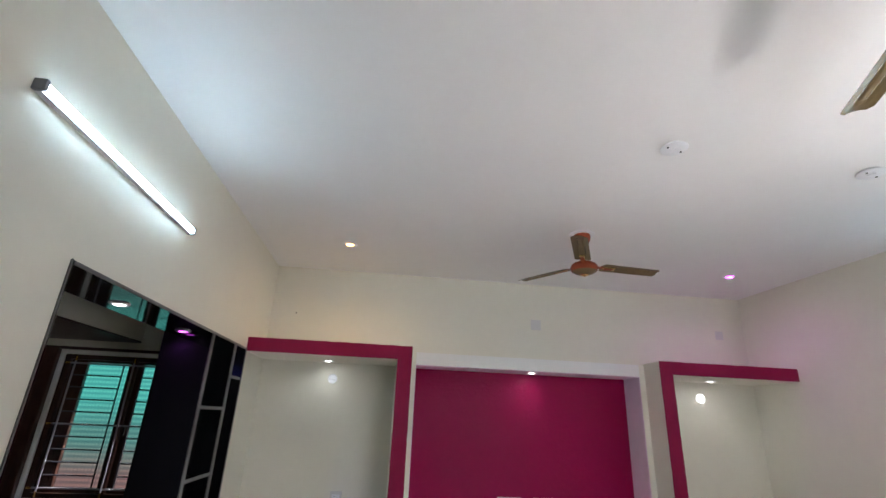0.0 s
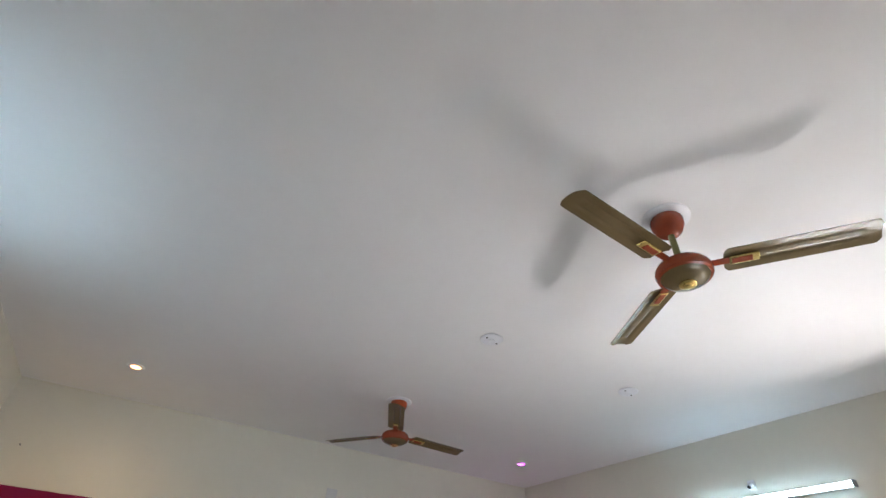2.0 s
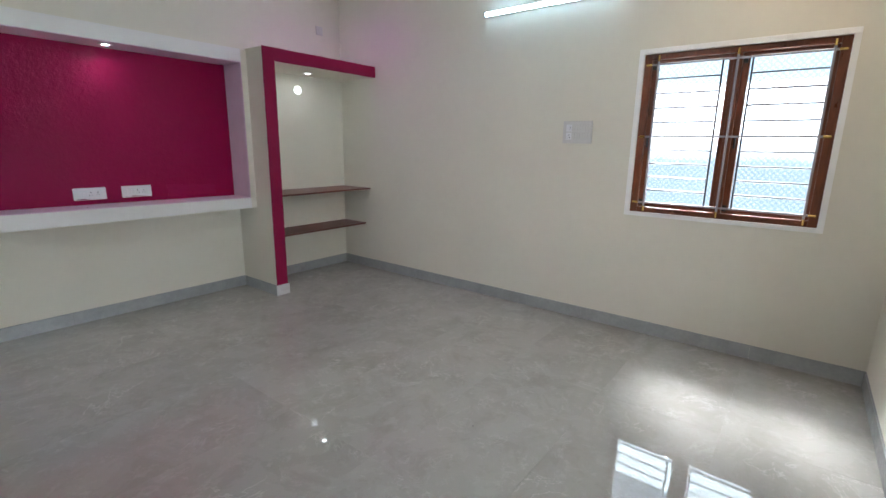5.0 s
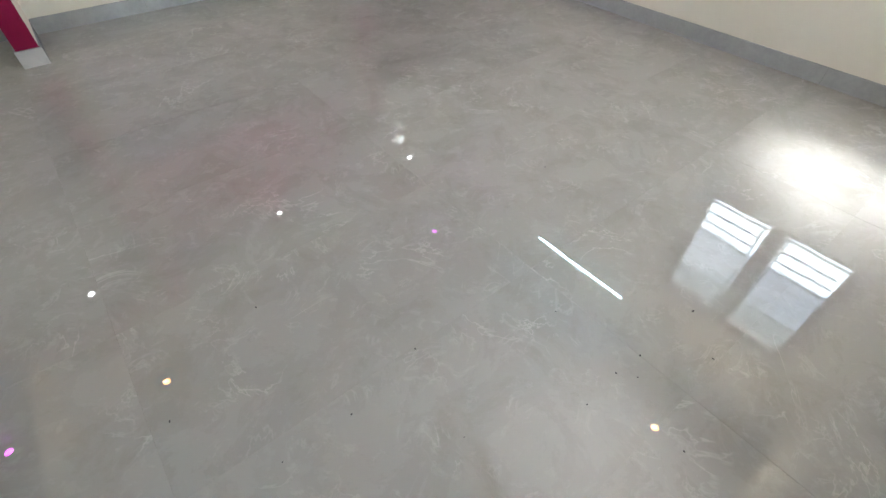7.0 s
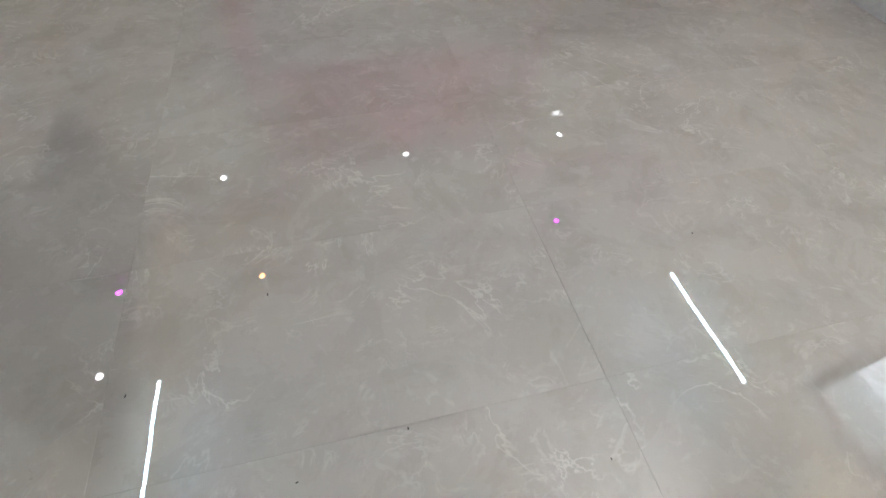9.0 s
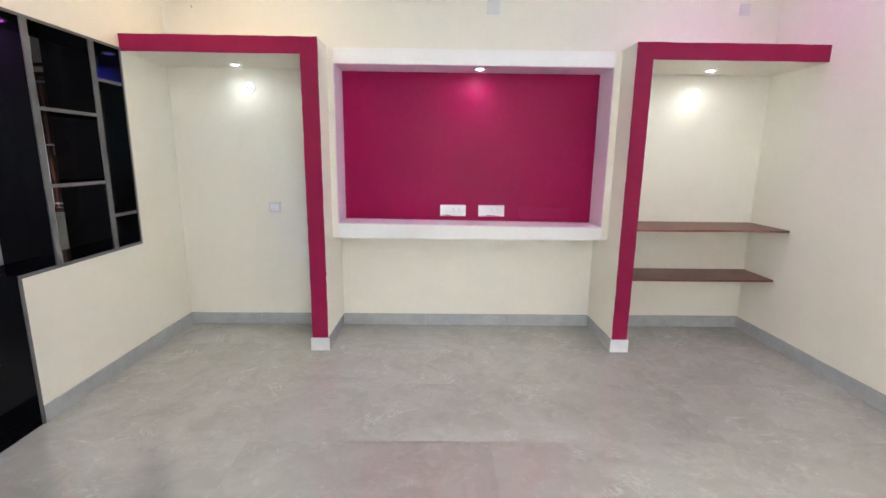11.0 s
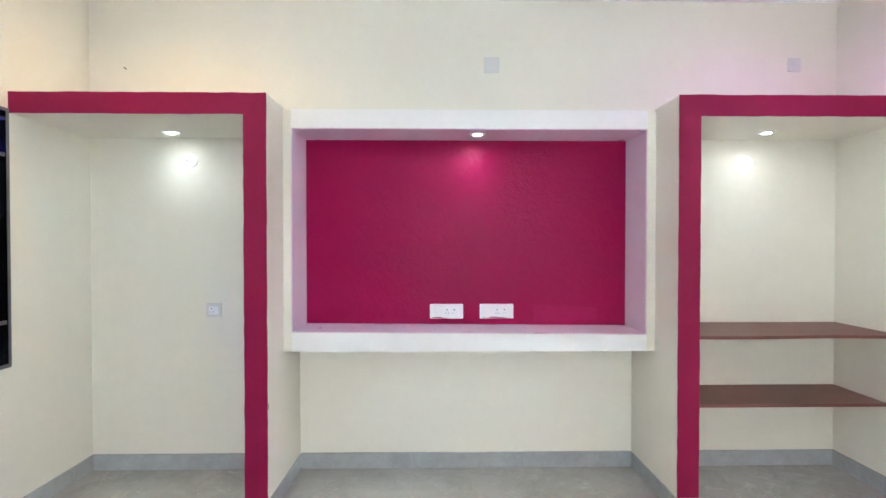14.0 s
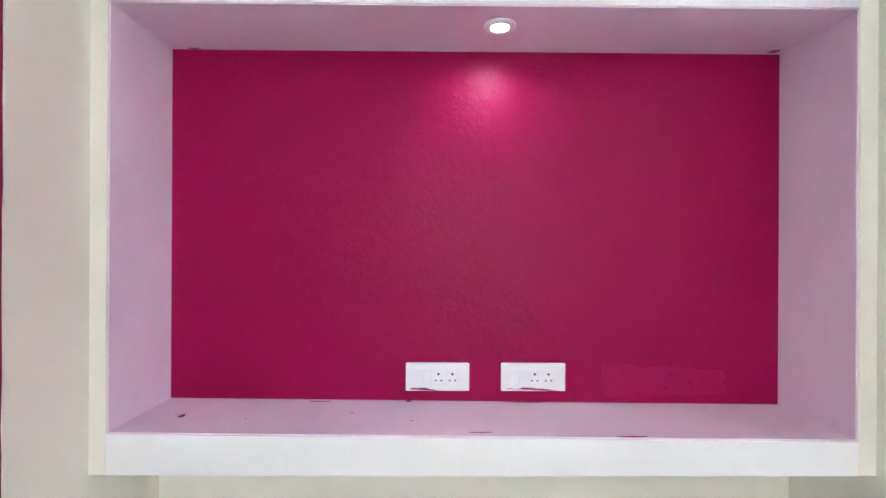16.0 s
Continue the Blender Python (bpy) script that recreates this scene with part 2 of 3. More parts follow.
def lathe(profile, steps=40, at=(0, 0, 0), bm=None):
    """Turns (radius, height) pairs round the z axis; radius 0 closes the end."""
    bm = bm or bmesh.new()
    rings = []
    for r, z in profile:
        if r == 0:
            rings.append([bm.verts.new((at[0], at[1], at[2] + z))])
        else:
            rings.append([bm.verts.new((at[0] + r * math.cos(a), at[1] + r * math.sin(a), at[2] + z)) for a in (2 * math.pi * i / steps for i in range(steps))])
    for a, b in zip(rings, rings[1:]):
        for i in range(steps):
            j = (i + 1) % steps
            quad = [a[i % len(a)], a[j % len(a)], b[j % len(b)], b[i % len(b)]]
            quad = list(dict.fromkeys(quad))
            if len(quad) > 2:
                bm.faces.new(quad)
    bmesh.ops.recalc_face_normals(bm, faces=bm.faces)
    return bm


def rod(a, b, r, steps=10, bm=None):
    a, b = Vector(a), Vector(b)
    bm = bm or bmesh.new()
    m = Matrix.Translation((a + b) / 2) @ (b - a).to_track_quat("Z", "Y").to_matrix().to_4x4()
    bmesh.ops.create_cone(bm, cap_ends=True, segments=steps, radius1=r, radius2=r, depth=(b - a).length, matrix=m)
    return bm


def outline(points, y0, y1):
    """A flat shape given by (x, z) points, with thickness along y."""
    bm = bmesh.new()
    f = [bm.verts.new((x, y0, z)) for x, z in points]
    b = [bm.verts.new((x, y1, z)) for x, z in points]
    bm.faces.new(f), bm.faces.new(b[::-1])
    for i in range(len(points)):
        j = (i + 1) % len(points)
        bm.faces.new((f[j], f[i], b[i], b[j]))
    bmesh.ops.recalc_face_normals(bm, faces=bm.faces)
    return bm


def part(name, bm, material, parent=None, label="", smooth=False):
    me = bpy.data.meshes.new(name)
    bm.to_mesh(me)
    bm.free()
    me.materials.append(M[material])
    if smooth:
        me.shade_smooth()
        me.set_sharp_from_angle(angle=radians(35))
    ob = new(name, me)
    ob.parent = parent
    return tagged(ob, label)


def thing(name, place, label, category, group="", kind=""):
    ob = new(name)
    ob.empty_display_size = 0.1
    ob.matrix_world = place if isinstance(place, Matrix) else pose(*place)
    return tagged(ob, label, category, group, kind)


def struct(name, bm, material, label, category="wall"):
    return tagged(part(name, bm, material), label, category, kind="structure")

# ---- structure ----
W, S, D = 4.87, -4.91, 0.23
DEEP = -0.3
bm = block(-0.3, W + D, 0, D, 0, H + 0.15)
struct("wall_north", bm, "wall", "cream painted plaster wall behind the television niche")
bm = block(DEEP, 0, S - D, -2.806, 0, H)
box(bm, DEEP, 0, -2.806, -0.57, 2.172, H)
box(bm, DEEP, 0, -0.57, 0, 0, H)
box(bm, DEEP, 0, -1.572, -0.57, 0, 0.822)
struct("wall_west", bm, "wall", "cream painted plaster wall with a granite-lined doorway")
bm = block(W, W + D, S - D, -4.568, 0, H)
box(bm, W, W + D, -3.343, 0, 0, H)
box(bm, W, W + D, -4.568, -3.343, 0, 0.935)
box(bm, W, W + D, -4.568, -3.343, 2.146, H)
struct("wall_east", bm, "wall", "cream painted plaster wall with a wooden window")
# the south wall is unseen; its window opening is added for fill light
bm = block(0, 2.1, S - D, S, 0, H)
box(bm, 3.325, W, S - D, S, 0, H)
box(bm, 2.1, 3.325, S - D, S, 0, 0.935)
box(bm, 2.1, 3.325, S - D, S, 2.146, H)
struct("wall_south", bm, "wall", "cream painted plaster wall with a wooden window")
struct("ceiling", block(-0.3, W + D, S - D, 0, H, H + 0.15), "ceiling", "smooth white painted ceiling with fans and downlights", "ceiling")
floor = struct("floor", block(-3.5, W + D, S - D, 0.4, -0.15, -0.0014), "grout", "polished beige grey marble-look tiled floor", "floor")

# the dim room beyond the doorway
bm = block(-3.3, DEEP, 0.06, 0.3, 0, 0.935)
box(bm, -3.3, DEEP, 0.06, 0.3, 2.146, H)
box(bm, -3.3, -1.745, 0.06, 0.3, 0.935, 2.146)
box(bm, -0.52, DEEP, 0.06, 0.3, 0.935, 2.146)
struct("wall_north_beyond", bm, "wall", "cream wall of the dim room beyond the doorway")
struct("wall_west_beyond", block(-3.5, -3.3, S - D, 0.3, 0, H), "wall", "cream end wall of the dim room beyond")
struct("wall_south_beyond", block(-3.3, DEEP, S - D, S, 0, H), "wall", "cream rear wall of the dim room beyond")
struct("ceiling_beyond", block(-3.5, DEEP, S - D, 0.3, H, H + 0.15), "ceiling", "white ceiling of the dim room beyond", "ceiling")

# ---- niches, columns and television recess ----
YC = -0.57


def niche_frame(x_col0, x_col1, x_end, label):
    """A column and a lintel slab to the side wall; their front faces are magenta."""
    t = thing("niche_frame", (0, 0, 0), label, "niche frame", "niche frames")
    bm = block(x_col0, x_col1, YC + 0.006, 0, 0, 2.262, bevel=0.006)
    for v in bm.verts:
        if x_end < x_col0 and v.co.x > x_col1 - 0.01:
            v.co.x += 0.009 * (v.co.y - YC) / -YC
        elif x_end > x_col0 and v.co.x < x_col0 + 0.01:
            v.co.x -= 0.009 * (v.co.y - YC) / -YC
    part("column", bm, "wall", t, "cream painted column, slightly wider at the wall")
    a, b = (0, x_col0) if x_end < x_col0 else (x_col1, x_end)
    part("lintel", block(a, b, YC + 0.006, 0, 2.150, 2.262), "wall", t, "cream painted lintel slab")
    # uneven hand-painted front band
    rnd = random.Random(int(x_col0 * 100))
    pts = []
    inner = x_col0 if x_end < x_col0 else x_col1
    outer = x_col1 if x_end < x_col0 else x_col0

    def line(p, q, n):
        for i in range(n):
            k = i / n
            j = 0.0 if i == 0 else rnd.uniform(-0.0016, 0.0016)
            pts.append((p[0] + (q[0] - p[0]) * k + (j if p[0] == q[0] else 0), p[1] + (q[1] - p[1]) * k + (j if p[1] == q[1] else 0)))
    corner = [(outer, 0.097), (outer, 2.262), (x_end, 2.262), (x_end, 2.150), (inner, 2.150), (inner, 0.097)]
    for p, q in zip(corner, corner[1:] + corner[:1]):
        line(p, q, max(2, int((abs(p[0] - q[0]) + abs(p[1] - q[1])) / 0.06)))
    bm = outline(pts, YC, YC + 0.006)
    bmesh.ops.triangulate(bm, faces=[f for f in bm.faces if len(f.verts) > 4])
    part("painted_band", bm, "band", t, "magenta painted front band")
    return t


first_frame = niche_frame(1.216, 1.336, 0.001, "cream column and lintel with magenta front band")
niche_frame(3.526, 3.643, W - 0.001, "cream column and lintel with magenta front band")

part("chip", block(1.336, 1.3375, YC + 0.010, YC + 0.016, 0.588, 0.615), "hole", first_frame, "small dark chip in the plaster")

tv = thing("television_recess", (0, 0, 0), "built-in television recess with magenta back and lilac reveals", "wall niche")
X0, X1, Z0, Z1, YF = 1.386, 3.472, 0.948, 2.142, -0.315
SLOPE = -0.0085


def sagging(bm, z_above):
    """Lowers what lies above a height by the recess floor's fall along x."""
    for v in bm.verts:
        if v.co.z > z_above:
            v.co.z += SLOPE * (v.co.x - X0)
    return bm


part("side_panel", block(1.336, X0, YF, 0, 0.836, 2.250, bevel=0.0025), "wall", tv)
part("side_panel", block(X1, 3.526, YF, 0, 0.836, 2.250, bevel=0.0025), "wall", tv)
part("top_slab", block(X0, X1, YF, 0, Z1, 2.250), "white_paint", tv)
part("bottom_slab", sagging(block(X0, X1, YF, 0, 0.836, Z0), 0.9), "white_paint", tv)
part("back_panel", block(X0, X1, -0.014, 0, Z0 - 0.02, Z1), "magenta", tv, "magenta painted textured back panel")
part("reveal", block(X0, X0 + 0.004, YF + 0.006, -0.014, Z0, Z1), "lilac", tv, "lilac painted reveal")
part("reveal", block(X1 - 0.004, X1, YF + 0.006, -0.014, Z0 - 0.018, Z1), "lilac", tv, "lilac painted reveal")
part("reveal", block(X0 + 0.004, X1 - 0.004, YF + 0.004, -0.014, Z1 - 0.004, Z1), "lilac", tv, "lilac painted reveal")
part("reveal", sagging(block(X0 + 0.004, X1 - 0.004, YF + 0.006, -0.014, Z0, Z0 + 0.004), 0.9), "lilac", tv, "lilac painted reveal")

# a later, slightly lighter roller pass low on the panel
roll = random.Random(3)
edge = [(2.86 + 0.022 * i, 1.072 - 0.0012 * i + roll.uniform(-0.004, 0.004)) for i in range(20)]
edge += [(3.285 + roll.uniform(-0.012, 0.012), 1.03 - 0.02 * i) for i in range(4)] + [(2.875 + roll.uniform(-0.01, 0.01), 0.958)]
bm = outline(edge, -0.0147, -0.0135)
bmesh.ops.triangulate(bm, faces=[f for f in bm.faces if len(f.verts) > 4])
part("roller_pass", bm, "fresh", tv, "lighter pass of magenta paint")


def blot(x, y, z, length, width, flat, seed, parent):
    """A small irregular smear of magenta paint, lying flat or upright."""
    rnd = random.Random(seed)
    bm = bmesh.new()
    ring = []
    for i in range(18):
        a = 2 * math.pi * i / 18
        k = rnd.uniform(0.55, 1.1)
        u, v = length / 2 * k * math.cos(a), width / 2 * k * math.sin(a)
        ring.append((x + u, y + v, z) if flat else (x + u, y, z + v))
    verts = [bm.verts.new(p) for p in ring]
    face = bm.faces.new(verts)
    made = bmesh.ops.extrude_face_region(bm, geom=[face])["geom"]
    bmesh.ops.translate(bm, verts=[g for g in made if isinstance(g, bmesh.types.BMVert)], vec=(0, 0, 0.0008) if flat else (0, -0.0008, 0))
    bmesh.ops.recalc_face_normals(bm, faces=bm.faces)
    return part("paint_smear", bm, "magenta", parent, "smear of magenta paint")


zf = Z0 + 0.0042
for i, (x, y, l, w) in enumerate(((2.845, -0.303, 0.095, 0.012), (1.905, -0.035, 0.09, 0.008), (2.2, -0.024, 0.03, 0.016), (1.52, -0.18, 0.02, 0.03),
                                  (2.42, -0.285, 0.07, 0.008), (1.72, -0.2, 0.008, 0.006), (2.03, -0.14, 0.008, 0.006), (2.22, -0.2, 0.012, 0.005), (2.6, -0.022, 0.16, 0.008))):
    blot(x, y, zf + SLOPE * (x - X0), l, w, True, 40 + i, tv)
for i, (x, l) in enumerate(((1.5, 0.12), (1.9, 0.2), (2.9, 0.14), (3.3, 0.1), (2.35, 0.16))):
    blot(x, -0.0135, Z0 + 0.004 + SLOPE * (x - X0), l, 0.012, False, 70 + i, tv)
blot(3.43, -0.04, Z1 - 0.0055, 0.04, 0.03, True, 90, tv)
blot(1.47, -0.024, Z1 - 0.0055, 0.05, 0.012, True, 91, tv)


def stone_shelf(z, depth, bow, label):
    bm = bmesh.new()
    n = 14
    x0, x1 = 3.644, W - 0.001
    rows = []
    for i in range(n + 1):
        k = i / n
        front = -depth - bow * math.sin(k * math.pi * 2.2)
        rows.append((x0 + (x1 - x0) * k, front))
    loop = [(x, y) for x, y in rows] + [(x1, -0.001), (x0, -0.001)]
    lo = [bm.verts.new((x, y, z - 0.018)) for x, y in loop]
    hi = [bm.verts.new((x, y, z)) for x, y in loop]
    bm.faces.new(lo[::-1]), bm.faces.new(hi)
    for i in range(len(loop)):
        j = (i + 1) % len(loop)
        bm.faces.new((lo[i], lo[j], hi[j], hi[i]))
    bmesh.ops.recalc_face_normals(bm, faces=bm.faces)
    ob = part("wall_shelf", bm, "shelf")
    return tagged(ob, label, "shelf", "niche shelves")


stone_shelf(0.950, 0.455, 0.012, "red-brown polished stone shelf with slightly wavy front")
stone_shelf(0.535, 0.375, 0.0, "red-brown polished stone shelf above the floor")

# ---- black granite doorway and display shelves in the west wall ----
unit = thing("granite_door_lining", (0, 0, 0), "polished black granite lining of the open doorway", "door frame", kind="structure")
part("jamb", block(DEEP, 0.004, -2.806, -2.790, 0, 2.172), "granite", unit)
part("lintel_lining", block(DEEP, 0.003, -2.790, -0.586, 2.156, 2.172), "granite", unit)
part("jamb", block(DEEP, -0.002, -1.590, -1.572, 0.004, 0.822), "granite", unit)
part("jamb_edge", block(-0.002, 0.005, -1.590, -1.572, 0, 0.822), "granite_edge", unit, "sawn grey granite edge")
part("threshold", block(DEEP, 0.0, -2.790, -1.590, 0, 0.004), "granite", unit, "black granite threshold")
part("jamb_edge", block(0.004, 0.007, -2.807, -2.801, 0, 2.174), "granite_edge", unit, "sawn grey granite edge")
part("lintel_edge", block(0.003, 0.008, -2.790, -0.570, 2.156, 2.170), "granite_edge", unit, "sawn grey granite edge")

disp = thing("display_shelf", (0, 0, 0), "open black granite display shelf with sawn edges in the wall", "shelf")
part("sill", block(DEEP, 0.0, -1.590, -0.570, 0.822, 0.842), "granite", disp)
part("sill_edge", block(0.0, 0.006, -1.590, -0.570, 0.824, 0.842), "granite_edge", disp)
part("side_panel", block(DEEP, 0.003, -0.586, -0.570, 0.842, 2.156), "granite", disp)
part("side_edge", block(0.003, 0.007, -0.584, -0.570, 0.842, 2.156), "granite_edge", disp)
for y0, y1 in ((-1.335, -1.297), (-0.857, -0.817)):
    part("upright", block(DEEP, -0.006, y0, y1, 0.842, 2.156), "granite", disp)
    part("upright_edge", block(-0.006, 0.002, y0 - 0.001, y1 + 0.001, 0.842, 2.156), "granite_edge", disp)
for y0, y1, zs in ((-1.297, -0.857, (1.285, 1.706)), (-0.817, -0.586, (1.06, 1.930))):
    for z in zs:
        part("shelf_board", block(DEEP, -0.006, y0, y1, z - 0.009, z + 0.009), "granite", disp)
        part("shelf_edge", block(-0.006, -0.001, y0, y1, z - 0.010, z + 0.010), "granite_edge", disp)

# ---- windows ----


def window(name, place, wood, label):
    """A two-leaf wooden casement in a white plaster margin, with an inner steel grille. x along the wall, y outwards."""
    t = thing(name, place, label, "window", kind="structure")
    w, h = 1.225, 1.211
    bm = block(0, w, -0.008, 0.035, h - 0.036, h, bevel=0.003)
    box(bm, 0, w, -0.008, 0.035, 0, 0.03)
    box(bm, 0, 0.036, -0.008, 0.035, 0.03, h - 0.036), box(bm, w - 0.034, w, -0.008, 0.035, 0.03, h - 0.036)
    part("plaster_margin", bm, "margin", t, "white painted plaster margin")
    f0, f1, g0, g1 = 0.036, w - 0.034, 0.03, h - 0.036
    for a in ((f0, f0 + 0.05, 0.012, 0.1, g0, g1), (f1 - 0.05, f1, 0.012, 0.1, g0, g1), (0.6, 0.65, 0.012, 0.1, g0 + 0.04, g1 - 0.04),
              (f0 + 0.05, f1 - 0.05, 0.012, 0.1, g1 - 0.04, g1), (f0 + 0.05, f1 - 0.05, 0.012, 0.1, g0, g0 + 0.04)):
        part("window_frame", block(*a, bevel=0.004), wood, t)
    for a, b in ((0.086, 0.6), (0.65, f1 - 0.05)):
        leaf = part("casement_leaf", block(a, a + 0.042, 0.04, 0.08, g0 + 0.04, g1 - 0.04, bevel=0.004), wood, t, "wooden casement leaf, closed")
        part("stile", block(b - 0.03, b, 0.04, 0.08, g0 + 0.04, g1 - 0.04, bevel=0.004), wood, leaf)
        part("rail", block(a + 0.042, b - 0.03, 0.04, 0.08, g1 - 0.062, g1 - 0.04, bevel=0.003), wood, leaf)
        part("rail", block(a + 0.042, b - 0.03, 0.04, 0.08, g0 + 0.04, g0 + 0.066, bevel=0.003), wood, leaf)
        pane = part("pane", block(a + 0.04, b - 0.028, 0.058, 0.063, g0 + 0.064, g1 - 0.06), "glass", leaf, "pressed patterned glass pane")
        pane.visible_shadow = False
        for z in (g0 + 0.075, g1 - 0.085):
            part("hinge", block(a + 0.004, a + 0.03, 0.034, 0.041, z - 0.022, z + 0.022, bevel=0.002), "iron", leaf, "black iron corner hinge")
        part("handle", block(a + 0.014, a + 0.028, 0.022, 0.04, h / 2 - 0.09, h / 2 - 0.015, bevel=0.004), "iron", leaf, "dark metal pull handle")
    r, yy = 0.0075, 0.004
    zt, zm, zb = g1 - 0.075, h / 2 - 0.01, g0 + 0.075
    for x in (0.135, 0.625, f1 - 0.075):
        bar = part("grille_bar", rod((x, yy, g0 + 0.015), (x, yy, g1 - 0.02), r), "rod", t, smooth=True)
        for z in (g0 + 0.03, g1 - 0.035):
            part("bar_end", rod((x, yy, z - 0.02), (x, yy, z + 0.02), r + 0.0015), "brass", bar, "brass-coloured bar end", smooth=True)
    for z in (zt, zm, zb):
        bar = part("grille_bar", rod((f0 + 0.02, yy + 0.011, z), (f1 - 0.02, yy + 0.011, z), r), "rod", t, smooth=True)
        for x in (f0 + 0.035, f1 - 0.035):
            part("bar_end", rod((x - 0.02, yy + 0.011, z), (x + 0.02, yy + 0.011, z), r + 0.0015), "brass", bar, "brass-coloured bar end", smooth=True)
    for a, b, inner in ((0.135, 0.54, 0.54), (0.71, f1 - 0.075, 0.71)):
        part("grille_bar", rod((inner, yy + 0.011, zb), (inner, yy + 0.011, zt), r * 0.85), "bar", t, smooth=True)
        for half in ((zb, zm), (zm, zt)):
            for i in range(1, 5):
                z = half[0] + (half[1] - half[0]) * i / 5
                part("grille_bar", rod((a, yy + 0.006, z), (b, yy + 0.006, z), r * 0.8, 8), "bar", t, smooth=True)
    return t


window("window_1", (W, -3.343, 0.935, 0, 0, -90), "wood", "closed two-leaf varnished wooden window with steel grille")
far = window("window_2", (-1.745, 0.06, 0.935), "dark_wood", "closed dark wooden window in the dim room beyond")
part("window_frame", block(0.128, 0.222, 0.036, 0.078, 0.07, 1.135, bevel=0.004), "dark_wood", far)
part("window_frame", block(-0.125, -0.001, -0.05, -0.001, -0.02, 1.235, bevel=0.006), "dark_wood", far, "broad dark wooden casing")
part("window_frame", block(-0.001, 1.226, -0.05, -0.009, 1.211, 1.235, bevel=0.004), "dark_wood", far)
# added, unseen window in the south wall, there only for fill light
window("added_window_south", (3.325, S, 0.935, 0, 0, 180), "wood", "closed two-leaf varnished wooden window with steel grille")
# added glowing panel behind it, to brighten the north wall
struct("backdrop_south", block(1.0, 4.4, S - 0.72, S - 0.7, 0.0, 3.2), "fill_south", "pale glowing fill panel outside the added window", "backdrop")
back = struct("backdrop_east", block(W + 0.9, W + 0.92, -6.6, -1.4, -0.6, 1.98), "out_east", "bright daylight outside the window", "backdrop")
back = struct("backdrop_north", block(-2.9, 0.4, 0.9, 0.92, -0.5, 3.6), "out_north", "green-tinted daylight outside the far window", "backdrop")
struct("sunshade", block(W + D, W + D + 0.42, -4.85, -3.06, 2.26, 2.34), "skirting", "grey plastered sunshade slab above the window outside", "sunshade")
loft = thing("storage_loft", (0, 0, 0), "cream storage loft with dark brown underside in the dim room", "loft")
part("slab", block(-3.29, -1.1, -1.7, 0.058, 2.25, 2.62), "wall", loft)
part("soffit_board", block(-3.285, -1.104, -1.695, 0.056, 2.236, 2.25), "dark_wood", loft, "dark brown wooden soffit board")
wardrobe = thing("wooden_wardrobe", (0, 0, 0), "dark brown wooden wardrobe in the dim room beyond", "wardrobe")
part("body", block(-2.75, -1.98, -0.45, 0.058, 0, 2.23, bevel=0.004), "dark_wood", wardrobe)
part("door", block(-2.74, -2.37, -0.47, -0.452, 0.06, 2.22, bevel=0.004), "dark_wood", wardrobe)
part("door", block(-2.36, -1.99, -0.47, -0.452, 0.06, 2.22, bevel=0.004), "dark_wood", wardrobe)

